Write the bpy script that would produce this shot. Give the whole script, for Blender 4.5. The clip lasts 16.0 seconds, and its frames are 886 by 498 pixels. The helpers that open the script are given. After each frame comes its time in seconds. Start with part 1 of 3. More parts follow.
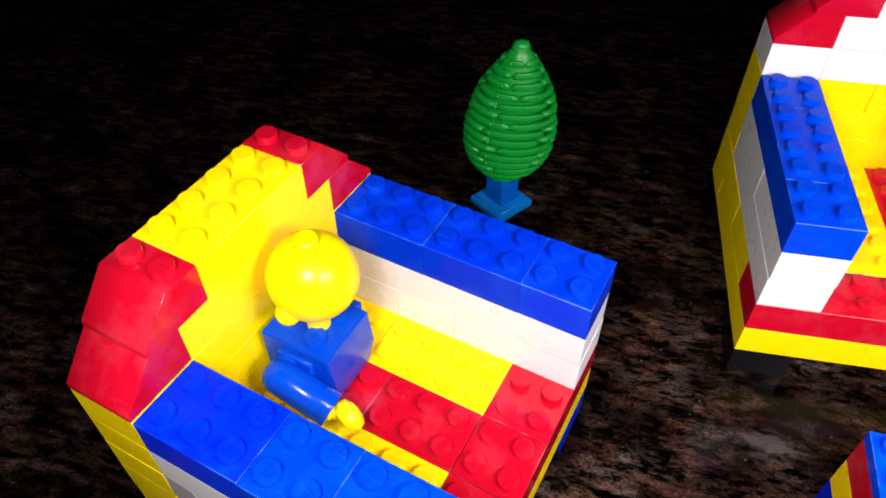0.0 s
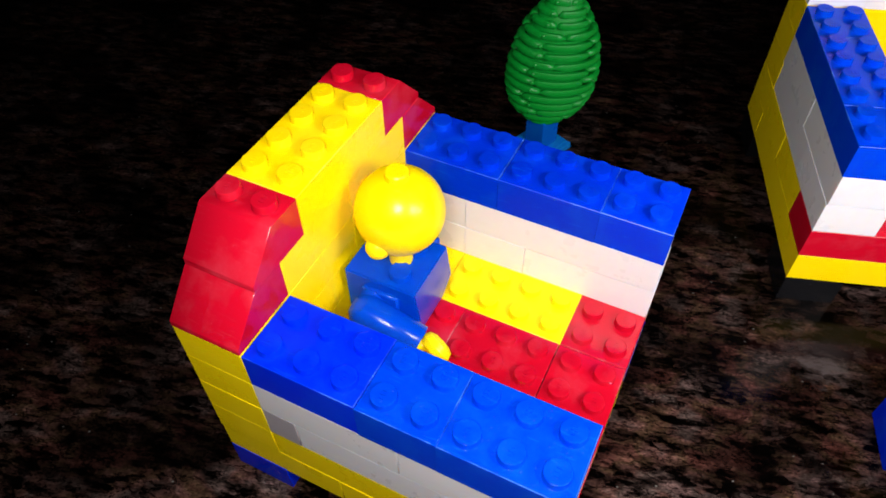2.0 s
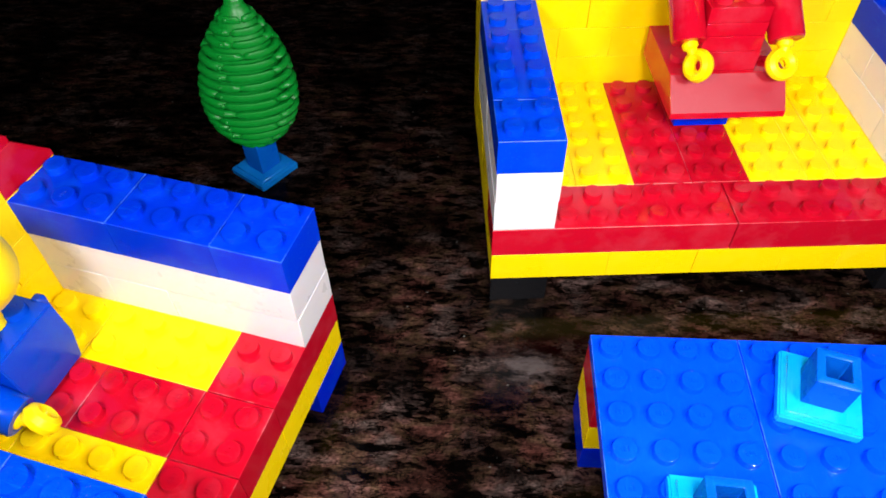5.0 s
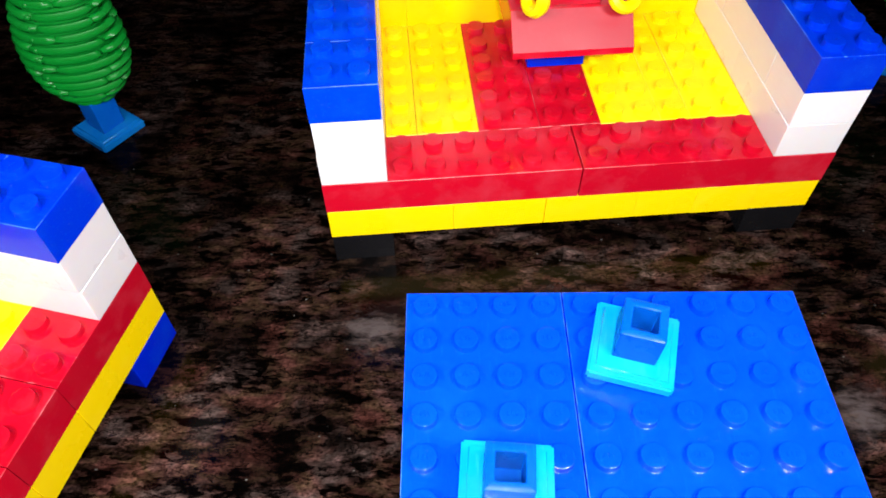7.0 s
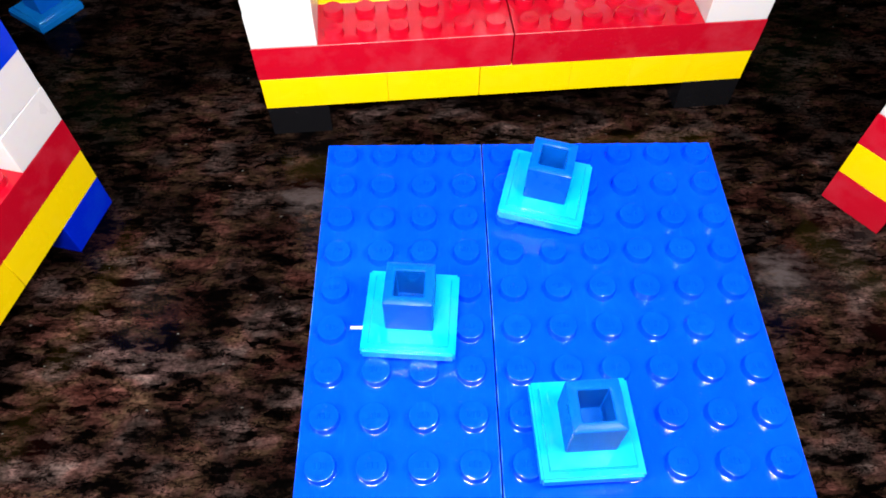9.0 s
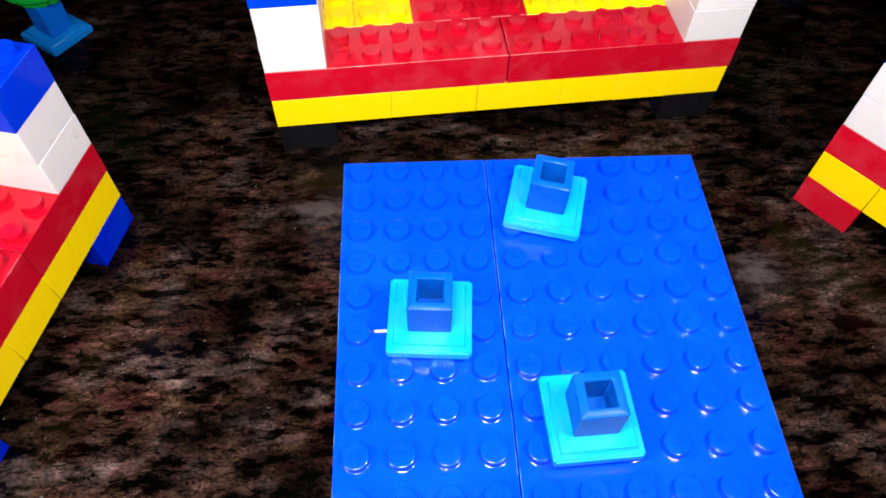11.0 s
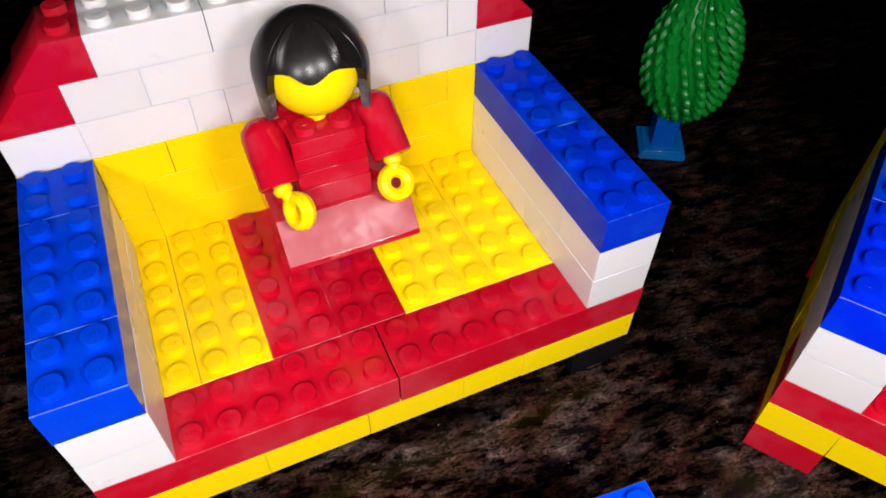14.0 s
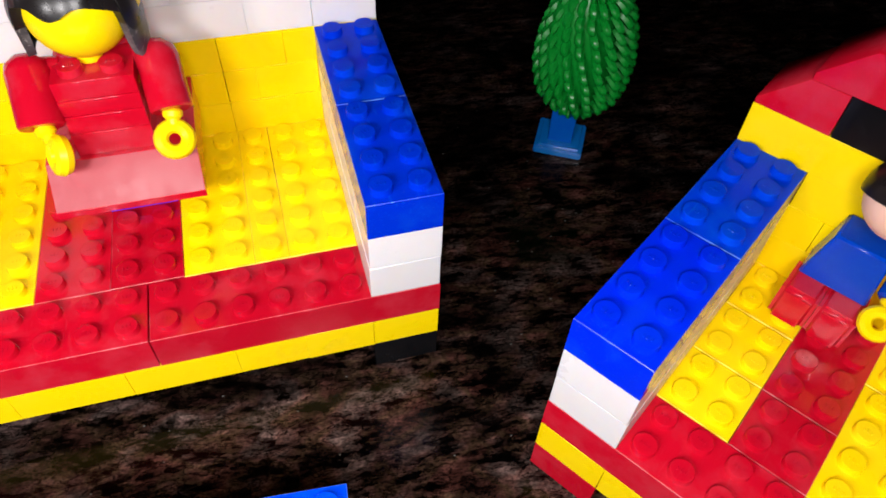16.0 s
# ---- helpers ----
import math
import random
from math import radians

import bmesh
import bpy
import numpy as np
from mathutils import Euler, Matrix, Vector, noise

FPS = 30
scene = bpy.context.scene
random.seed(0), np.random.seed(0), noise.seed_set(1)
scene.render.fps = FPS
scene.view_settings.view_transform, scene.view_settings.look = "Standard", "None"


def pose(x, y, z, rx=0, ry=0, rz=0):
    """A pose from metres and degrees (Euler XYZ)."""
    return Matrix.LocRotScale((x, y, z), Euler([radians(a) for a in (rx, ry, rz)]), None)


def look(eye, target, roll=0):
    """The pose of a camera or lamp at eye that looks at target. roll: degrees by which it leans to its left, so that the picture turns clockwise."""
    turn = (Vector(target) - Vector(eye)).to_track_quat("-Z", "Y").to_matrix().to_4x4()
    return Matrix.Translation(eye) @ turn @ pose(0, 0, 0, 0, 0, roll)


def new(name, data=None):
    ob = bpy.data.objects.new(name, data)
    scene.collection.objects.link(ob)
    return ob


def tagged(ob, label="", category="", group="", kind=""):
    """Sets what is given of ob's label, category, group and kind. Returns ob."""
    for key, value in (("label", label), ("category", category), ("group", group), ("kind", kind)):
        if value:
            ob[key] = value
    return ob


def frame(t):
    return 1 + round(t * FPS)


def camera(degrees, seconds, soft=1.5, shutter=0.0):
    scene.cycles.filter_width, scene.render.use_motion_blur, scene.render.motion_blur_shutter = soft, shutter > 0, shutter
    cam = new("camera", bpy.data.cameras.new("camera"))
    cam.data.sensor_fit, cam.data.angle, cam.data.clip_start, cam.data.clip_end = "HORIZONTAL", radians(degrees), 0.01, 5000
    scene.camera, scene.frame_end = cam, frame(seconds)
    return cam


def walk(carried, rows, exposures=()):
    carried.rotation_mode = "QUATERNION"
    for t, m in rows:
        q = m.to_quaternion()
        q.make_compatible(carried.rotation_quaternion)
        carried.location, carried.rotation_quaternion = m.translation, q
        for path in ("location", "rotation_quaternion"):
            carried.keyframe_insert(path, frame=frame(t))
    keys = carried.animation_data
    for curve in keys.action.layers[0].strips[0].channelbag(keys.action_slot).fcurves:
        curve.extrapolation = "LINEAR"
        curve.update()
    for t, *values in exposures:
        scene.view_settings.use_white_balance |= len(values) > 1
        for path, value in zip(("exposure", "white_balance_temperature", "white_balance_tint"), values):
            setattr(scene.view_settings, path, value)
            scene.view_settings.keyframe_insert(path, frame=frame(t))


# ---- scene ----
cam = camera(64.15, 16.0, soft=1.7)
PATH = [
    (0, (-0.12194, -0.13057, 0.17172), (-0.3835, 1.2375, -1.2636), -0.40),
    (0.5, (-0.13484, -0.13205, 0.17359), (-0.4399, 1.2268, -1.2619), -1.07),
    (1, (-0.14130, -0.13432, 0.17126), (-0.4106, 1.1777, -1.3140), -0.70),
    (1.5, (-0.14282, -0.13768, 0.16975), (-0.3594, 1.1715, -1.3266), -0.51),
    (2, (-0.14181, -0.14049, 0.16860), (-0.3446, 1.1645, -1.3333), -0.88),
    (2.5, (-0.13352, -0.14438, 0.16670), (-0.3180, 1.1626, -1.3359), -0.63),
    (3, (-0.12487, -0.14291, 0.16624), (-0.2936, 1.1538, -1.3471), -1.04),
    (3.5, (-0.11478, -0.14276, 0.16664), (-0.2238, 1.1706, -1.3377), -1.32),
    (4, (-0.10405, -0.13248, 0.16794), (-0.1819, 1.1458, -1.3683), -1.04),
    (4.5, (-0.09164, -0.12632, 0.16748), (-0.1450, 1.1484, -1.3727), -1.52),
    (5, (-0.07899, -0.12614, 0.16209), (-0.0593, 1.2159, -1.3207), -1.04),
    (5.2, (-0.07526, -0.12096, 0.16483), (-0.0112, 1.1854, -1.3482), 0.26),
    (7.3, (-0.04119, -0.12074, 0.14818), (0.0596, 1.1062, -1.4281), -0.30),
    (7.5, (-0.03941, -0.12284, 0.14590), (0.0789, 1.0841, -1.4445), 0.62),
    (8, (-0.03239, -0.12415, 0.14572), (0.0931, 1.0474, -1.4704), 1.42),
    (8.5, (-0.03103, -0.13329, 0.14655), (0.0943, 0.9896, -1.5038), 1.30),
    (8.7, (-0.03124, -0.13591, 0.14235), (0.0810, 0.9907, -1.5063), 0.43),
    (10.8, (-0.03684, -0.14771, 0.15319), (0.1217, 0.8934, -1.5471), 3.04),
    (11, (-0.03884, -0.14413, 0.15455), (0.1355, 0.9706, -1.4968), 1.72),
    (11.5, (-0.03926, -0.13002, 0.15613), (0.1983, 1.0379, -1.4500), 0.66),
    (12, (-0.03896, -0.12052, 0.15616), (0.2596, 1.0794, -1.4158), 0.41),
    (12.5, (-0.03939, -0.10869, 0.16178), (0.3001, 1.1365, -1.3660), 0.24),
    (13, (-0.03712, -0.09771, 0.16531), (0.3695, 1.1614, -1.3345), 0.43),
    (13.5, (-0.03310, -0.08660, 0.16371), (0.4632, 1.1553, -1.3233), 0.60),
    (14, (-0.02500, -0.07996, 0.16356), (0.5195, 1.1477, -1.3185), 0.16),
    (14.5, (-0.01079, -0.08167, 0.16165), (0.5369, 1.1287, -1.3333), 0.72),
    (15, (0.00523, -0.08998, 0.16077), (0.5054, 1.1292, -1.3437), 1.31),
    (15.5, (0.01780, -0.09263, 0.15967), (0.4681, 1.1319, -1.3562), 2.09),
    (16, (0.03369, -0.09422, 0.15824), (0.4329, 1.1360, -1.3672), 3.11),
]
walk(cam, [(t, look(eye, target, roll)) for t, eye, target, roll in PATH],
     [(0.0, -0.5), (1.0, -0.5), (2.0, -0.76), (3.0, -0.9), (3.5, -1.0), (4.0, -1.05), (4.5, -0.75), (5.0, -0.5), (8.0, -0.36), (11.0, -0.54), (11.5, -0.46), (12.5, -0.36), (13.0, -0.5), (13.5, -0.54), (14.0, -0.8), (15.0, -0.76), (16.0, -0.6)])

# ---- world and light: a dark room, small bright stand-in lamps in a row over the near side of the table ----
world = bpy.data.worlds.new("night")
scene.world = world
world.use_nodes = True
world.node_tree.nodes["Background"].inputs[0].default_value = (0.5, 0.6, 0.8, 1)
world.node_tree.nodes["Background"].inputs[1].default_value = 0.0004

# three fixed lamps, added in place of one torch that moves with the camera
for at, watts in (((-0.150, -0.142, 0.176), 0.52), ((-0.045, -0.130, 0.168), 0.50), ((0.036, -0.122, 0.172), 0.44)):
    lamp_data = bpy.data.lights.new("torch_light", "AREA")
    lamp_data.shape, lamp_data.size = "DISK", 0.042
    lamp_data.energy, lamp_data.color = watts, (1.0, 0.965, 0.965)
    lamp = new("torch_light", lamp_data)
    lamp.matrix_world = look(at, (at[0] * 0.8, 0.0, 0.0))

# ---- small helpers ----
P, H = 0.008, 0.00976          # brick pitch and brick height
PLATE = 0.0032
GAP = 0.000035


def node(nt, kind, **values):
    n = nt.nodes.new(kind)
    for k, v in values.items():
        n.inputs[k.replace("_", " ")].default_value = v
    return n


def ramp(nt, fac, *stops):
    n = nt.nodes.new("ShaderNodeValToRGB")
    els = n.color_ramp.elements
    while len(els) < len(stops):
        els.new(0.5)
    for e, (pos, col) in zip(els, stops):
        e.position, e.color = pos, (*col, 1) if len(col) == 3 else col
    nt.links.new(fac, n.inputs[0])
    return n.outputs[0]


def grey(v):
    return (v, v, v)


def mixed(nt, fac, a, b, mode="MIX"):
    n = nt.nodes.new("ShaderNodeMix")
    n.data_type, n.blend_type = "RGBA", mode
    for socket, v in ((n.inputs[0], fac), (n.inputs[6], a), (n.inputs[7], b)):
        if hasattr(v, "is_linked"):
            nt.links.new(v, socket)
        else:
            socket.default_value = v if isinstance(v, float) else (*v, 1)
    return n.outputs[2]


def plastic(name, colour, worn=None, wear=0.25, rough=0.3, vary=0.12, coat=0.0, gloss=0.4, scatter=0.3, lines=0.7, deep=0.0018):
    """Old toy plastic: slightly uneven colour from brick to brick, dull scuffs, fine scratches, faint moulding waviness."""
    m = bpy.data.materials.new(name)
    m.use_nodes = True
    nt = m.node_tree
    bsdf = nt.nodes["Principled BSDF"]
    info = nt.nodes.new("ShaderNodeObjectInfo")
    co = nt.nodes.new("ShaderNodeTexCoord")
    move = nt.nodes.new("ShaderNodeVectorMath")
    move.operation = "MULTIPLY_ADD"
    nt.links.new(info.outputs["Random"], move.inputs[0])
    move.inputs[1].default_value = (3.1, 1.7, 2.3)
    nt.links.new(co.outputs["Object"], move.inputs[2])
    big = node(nt, "ShaderNodeTexNoise", Scale=90.0, Detail=5.0, Roughness=0.6)
    fine = node(nt, "ShaderNodeTexNoise", Scale=900.0, Detail=3.0, Roughness=0.7)
    stretch = nt.nodes.new("ShaderNodeMapping")
    stretch.inputs["Scale"].default_value = (1.0, 0.12, 1.0)
    stretch.inputs["Rotation"].default_value = (0.2, 0.1, 0.6)
    scratch = node(nt, "ShaderNodeTexNoise", Scale=1600.0, Detail=2.0)
    for n in (big, fine):
        nt.links.new(move.outputs[0], n.inputs["Vector"])
    nt.links.new(move.outputs[0], stretch.inputs[0])
    nt.links.new(stretch.outputs[0], scratch.inputs["Vector"])
    worn = worn or tuple(0.6 * c + 0.25 for c in colour)
    dark = tuple(c * (1 - vary) for c in colour)
    light = tuple(min(1.0, c * (1 + vary)) for c in colour)
    base = mixed(nt, info.outputs["Random"], dark, light)
    scuff = ramp(nt, big.outputs[0], (0.48, grey(0.0)), (0.75, grey(wear)))
    line = ramp(nt, scratch.outputs[0], (0.62, grey(0.0)), (0.72, grey(wear * lines)))
    base = mixed(nt, scuff, base, worn)
    base = mixed(nt, line, base, worn)
    dot = node(nt, "ShaderNodeTexNoise", Scale=2600.0, Detail=2.0)
    nt.links.new(move.outputs[0], dot.inputs["Vector"])
    speck = ramp(nt, dot.outputs[0], (0.68, grey(0.0)), (0.78, grey(wear * 0.2)))
    base = mixed(nt, speck, base, tuple(0.5 * c + 0.35 for c in worn))
    nt.links.new(base, bsdf.inputs["Base Color"])
    r = ramp(nt, big.outputs[0], (0.3, grey(rough * 0.75)), (0.7, grey(min(1.0, rough * 1.5))))
    nt.links.new(r, bsdf.inputs["Roughness"])
    bump = node(nt, "ShaderNodeBump", Strength=0.10, Distance=0.0004)
    add = nt.nodes.new("ShaderNodeMath")
    add.operation = "MULTIPLY_ADD"
    add.inputs[1].default_value = 0.25
    nt.links.new(fine.outputs[0], add.inputs[0])
    nt.links.new(big.outputs[0], add.inputs[2])
    nt.links.new(add.outputs[0], bump.inputs["Height"])
    nt.links.new(bump.outputs[0], bsdf.inputs["Normal"])
    bsdf.inputs["Specular IOR Level"].default_value = gloss
    bsdf.inputs["Subsurface Weight"].default_value = scatter
    bsdf.inputs["Subsurface Radius"].default_value = (1.0, 0.7, 0.5)
    bsdf.inputs["Subsurface Scale"].default_value = deep
    bsdf.inputs["Coat Weight"].default_value = coat
    bsdf.inputs["Coat Roughness"].default_value = 0.08
    return m


YELLOW = plastic("yellow_plastic", (1.0, 0.71, 0.001), worn=(0.95, 0.70, 0.03), wear=0.2, vary=0.02, rough=0.28, gloss=0.22, scatter=0.12, deep=0.0012)
RED = plastic("red_plastic", (0.52, 0.003, 0.019), worn=(0.60, 0.08, 0.12), wear=0.32, vary=0.08, rough=0.10, gloss=0.34, scatter=0.3, deep=0.0012, lines=0.25)
BLUE = plastic("blue_plastic", (0.0004, 0.018, 0.66), worn=(0.003, 0.07, 0.68), wear=0.45, rough=0.12, vary=0.12, gloss=0.07)
MID_BLUE = plastic("deep_mid_blue_plastic", (0.0003, 0.028, 0.60), worn=(0.003, 0.09, 0.66), wear=0.45, rough=0.12, vary=0.10, gloss=0.07)
LIGHT_BLUE = plastic("mid_blue_plastic", (0.0003, 0.043, 0.62), worn=(0.003, 0.11, 0.66), wear=0.45, rough=0.12, vary=0.10, gloss=0.07)
TABLE_BLUE = plastic("bright_blue_plastic", (0.0006, 0.060, 0.85), worn=(0.003, 0.12, 0.85), wear=0.25, rough=0.065, vary=0.05, gloss=0.48)
WHITE = plastic("white_plastic", (0.78, 0.75, 0.76), worn=(0.72, 0.66, 0.64), wear=0.3, vary=0.04, scatter=0.5)
GREYED = plastic("greyed_plastic", (0.42, 0.38, 0.40), wear=0.2, vary=0.05)
BLACK = plastic("black_plastic", (0.005, 0.005, 0.006), worn=(0.014, 0.014, 0.016), wear=0.15, rough=0.2, gloss=0.12, scatter=0.0)
HAIR = plastic("dull_black_plastic", (0.010, 0.008, 0.008), worn=(0.03, 0.026, 0.026), wear=0.3, rough=0.30, gloss=0.35, scatter=0.0)
DOLL_BLUE = plastic("dull_mid_blue_plastic", (0.0003, 0.050, 0.50), worn=(0.004, 0.11, 0.56), wear=0.3, rough=0.16, vary=0.02, gloss=0.2)
SHEEN_BLACK = plastic("grey_sheen_black_plastic", (0.05, 0.05, 0.055), worn=(0.34, 0.33, 0.33), wear=1.0, rough=0.4, lines=0.5)
GREEN = plastic("green_plastic", (0.002, 0.205, 0.020), worn=(0.01, 0.24, 0.04), wear=0.2, rough=0.32, vary=0.04, gloss=0.32)
# light-blue plastic again, with the shade on the trees' stands put into its colour
SHADED_CYAN = plastic("shaded_light_blue_plastic", (0.002, 0.15, 0.52), worn=(0.02, 0.25, 0.62), wear=0.25, rough=0.14, vary=0.04, coat=0.3)
CYAN = plastic("light_blue_plastic", (0.002, 0.36, 0.80), worn=(0.08, 0.5, 0.85), wear=0.2, rough=0.14, vary=0.04, coat=0.3)
TUBE_BLUE = plastic("dull_blue_plastic", (0.0004, 0.085, 0.46), worn=(0.004, 0.16, 0.56), wear=0.3, rough=0.3, vary=0.05, gloss=0.14)
PINK = plastic("pale_skin_plastic", (0.80, 0.50, 0.40), wear=0.1, vary=0.02)
SKIRT = plastic("scuffed_red_plastic", (0.40, 0.008, 0.024), worn=(0.46, 0.09, 0.12), wear=0.5, rough=0.42, vary=0.02, gloss=0.55, lines=0.0)

# the rubbed, paler edges of the bricks
WORN_EDGE = {}
for whole, colour, rubbed in ((YELLOW, (1.0, 0.68, 0.01), (0.97, 0.72, 0.10)), (RED, (0.47, 0.004, 0.02), (0.66, 0.20, 0.23)), (BLUE, (0.0004, 0.03, 0.66), (0.08, 0.24, 0.78)),
                              (MID_BLUE, (0.0003, 0.04, 0.62), (0.08, 0.26, 0.78)), (LIGHT_BLUE, (0.0003, 0.06, 0.64), (0.10, 0.30, 0.80)), (TABLE_BLUE, (0.0006, 0.07, 0.85), (0.16, 0.42, 0.92)),
                              (WHITE, (0.80, 0.78, 0.79), (0.62, 0.58, 0.57)), (GREYED, (0.46, 0.42, 0.44), (0.6, 0.57, 0.58)), (BLACK, (0.006, 0.006, 0.007), (0.08, 0.08, 0.085))):
    WORN_EDGE[whole.name] = plastic("worn_" + whole.name, colour, worn=rubbed, wear=0.9, rough=0.3, vary=0.04, gloss=0.25)


def granite():
    m = bpy.data.materials.new("polished_granite")
    m.use_nodes = True
    nt = m.node_tree
    bsdf = nt.nodes["Principled BSDF"]
    co = nt.nodes.new("ShaderNodeTexCoord")
    place = nt.nodes.new("ShaderNodeMapping")
    place.inputs["Rotation"].default_value = (0, 0, 0.12)
    place.inputs["Scale"].default_value = (0.85, 1.2, 1)
    nt.links.new(co.outputs["Object"], place.inputs[0])
    bend = node(nt, "ShaderNodeTexNoise", Scale=260.0, Detail=5.0, Roughness=0.65)
    nt.links.new(place.outputs[0], bend.inputs["Vector"])
    warp = nt.nodes.new("ShaderNodeVectorMath")
    warp.operation = "MULTIPLY_ADD"
    warp.inputs[1].default_value = (0.0016, 0.0012, 0.0)
    nt.links.new(bend.outputs["Color"], warp.inputs[0])
    nt.links.new(place.outputs[0], warp.inputs[2])
    long_way = nt.nodes.new("ShaderNodeMapping")
    long_way.inputs["Scale"].default_value = (0.68, 1.2, 1)
    nt.links.new(warp.outputs[0], long_way.inputs[0])
    jag = node(nt, "ShaderNodeTexNoise", Scale=900.0, Detail=4.0, Roughness=0.75)
    nt.links.new(long_way.outputs[0], jag.inputs["Vector"])
    rough_edge = nt.nodes.new("ShaderNodeVectorMath")
    rough_edge.operation = "MULTIPLY_ADD"
    rough_edge.inputs[1].default_value = (0.0024, 0.0024, 0.0)
    nt.links.new(jag.outputs["Color"], rough_edge.inputs[0])
    nt.links.new(long_way.outputs[0], rough_edge.inputs[2])
    crystal = node(nt, "ShaderNodeTexVoronoi", Scale=420.0, Randomness=1.0)
    nt.links.new(rough_edge.outputs[0], crystal.inputs["Vector"])
    cloud = node(nt, "ShaderNodeTexNoise", Scale=34.0, Detail=4.0, Roughness=0.55)
    tint = node(nt, "ShaderNodeTexNoise", Scale=75.0, Detail=3.0, Roughness=0.5)
    flake = node(nt, "ShaderNodeTexNoise", Scale=170.0, Detail=7.0, Roughness=0.66)
    mid = node(nt, "ShaderNodeTexNoise", Scale=1100.0, Detail=4.0, Roughness=0.7)
    fleck = node(nt, "ShaderNodeTexVoronoi", Scale=330.0)
    for n in (cloud, tint, mid, fleck):
        nt.links.new(warp.outputs[0], n.inputs["Vector"])
    nt.links.new(long_way.outputs[0], flake.inputs["Vector"])
    # crystals from black to pale, the dark ones gathered in ragged clumps
    own = nt.nodes.new("ShaderNodeSeparateColor")
    nt.links.new(crystal.outputs["Color"], own.inputs[0])
    level = nt.nodes.new("ShaderNodeMath")
    level.operation = "MULTIPLY_ADD"
    level.inputs[1].default_value = 0.15
    nt.links.new(own.outputs[0], level.inputs[0])
    nt.links.new(flake.outputs[0], level.inputs[2])
    tone = ramp(nt, level.outputs[0], (0.475, grey(0.012)), (0.525, grey(0.18)), (0.575, grey(0.55)), (0.66, grey(0.95)), (0.78, grey(2.1)))
    # thin black seams between the crystals
    seam = node(nt, "ShaderNodeTexNoise", Scale=140.0, Detail=7.0, Roughness=0.68)
    nt.links.new(long_way.outputs[0], seam.inputs["Vector"])
    off = nt.nodes.new("ShaderNodeMath")
    off.operation = "SUBTRACT"
    off.inputs[1].default_value = 0.5
    nt.links.new(seam.outputs[0], off.inputs[0])
    width = nt.nodes.new("ShaderNodeMath")
    width.operation = "ABSOLUTE"
    nt.links.new(off.outputs[0], width.inputs[0])
    tone = mixed(nt, 1.0, tone, ramp(nt, width.outputs[0], (0.004, grey(0.06)), (0.02, grey(1.0))), "MULTIPLY")
    # brown, rust, olive and pale pink
    hue = ramp(nt, tint.outputs[0], (0.30, (0.040, 0.014, 0.011)), (0.40, (0.060, 0.025, 0.020)), (0.47, (0.050, 0.030, 0.018)), (0.53, (0.072, 0.036, 0.030)), (0.60, (0.058, 0.042, 0.037)), (0.68, (0.105, 0.066, 0.060)))
    hue = mixed(nt, 1.0, hue, tone, "MULTIPLY")
    dust = ramp(nt, mid.outputs[0], (0.32, grey(0.2)), (0.70, grey(1.8)))
    hue = mixed(nt, 1.0, hue, dust, "MULTIPLY")
    veil = ramp(nt, cloud.outputs[0], (0.38, grey(0.12)), (0.58, grey(1.0)))
    base = mixed(nt, veil, (0.0005, 0.0004, 0.0004), hue)
    base = mixed(nt, 1.0, base, grey(9.0), "MULTIPLY")
    spark = ramp(nt, fleck.outputs["Distance"], (0.06, grey(1.0)), (0.10, grey(0.0)))
    rare = ramp(nt, fleck.outputs["Color"], (0.70, grey(0.0)), (0.73, grey(1.0)))
    speck = mixed(nt, 1.0, spark, rare, "MULTIPLY")
    base = mixed(nt, speck, base, (1.0, 0.98, 0.92))
    # pale, rubbed patches of feldspar
    for x, y, size in ((-0.0548, -0.0233, 0.0075), (0.0588, -0.0550, 0.0085)):
        spot = nt.nodes.new("ShaderNodeVectorMath")
        spot.operation = "DISTANCE"
        spot.inputs[1].default_value = (x, y, 0)
        ragged = nt.nodes.new("ShaderNodeVectorMath")
        ragged.operation = "MULTIPLY_ADD"
        ragged.inputs[1].default_value = (0.018, 0.018, 0.0)
        nt.links.new(bend.outputs["Color"], ragged.inputs[0])
        shift = nt.nodes.new("ShaderNodeVectorMath")
        shift.operation = "SUBTRACT"
        shift.inputs[1].default_value = (0.009, 0.009, 0.0)
        nt.links.new(co.outputs["Object"], shift.inputs[0])
        nt.links.new(shift.outputs[0], ragged.inputs[2])
        nt.links.new(ragged.outputs[0], spot.inputs[0])
        near = nt.nodes.new("ShaderNodeMath")
        near.operation = "DIVIDE"
        near.inputs[1].default_value = size
        nt.links.new(spot.outputs["Value"], near.inputs[0])
        pale = ramp(nt, near.outputs[0], (0.3, grey(0.95)), (1.0, grey(0.0)))
        milky = ramp(nt, level.outputs[0], (0.44, (0.04, 0.03, 0.028)), (0.52, (0.40, 0.31, 0.30)), (0.66, (0.80, 0.70, 0.70)))
        base = mixed(nt, pale, base, milky)
    nt.links.new(base, bsdf.inputs["Base Color"])
    nt.links.new(ramp(nt, mid.outputs[0], (0.3, grey(0.10)), (0.7, grey(0.26))), bsdf.inputs["Roughness"])
    bsdf.inputs["Specular IOR Level"].default_value = 0.7
    # a dark tinted coat over the crystals, added to darken the stone at flat viewing angles
    bsdf.inputs["Coat Weight"].default_value = 1.0
    bsdf.inputs["Coat IOR"].default_value = 1.08
    bsdf.inputs["Coat Roughness"].default_value = 0.1
    bsdf.inputs["Coat Tint"].default_value = (0.145, 0.14, 0.14, 1)
    bump = node(nt, "ShaderNodeBump", Strength=0.04, Distance=0.0003)
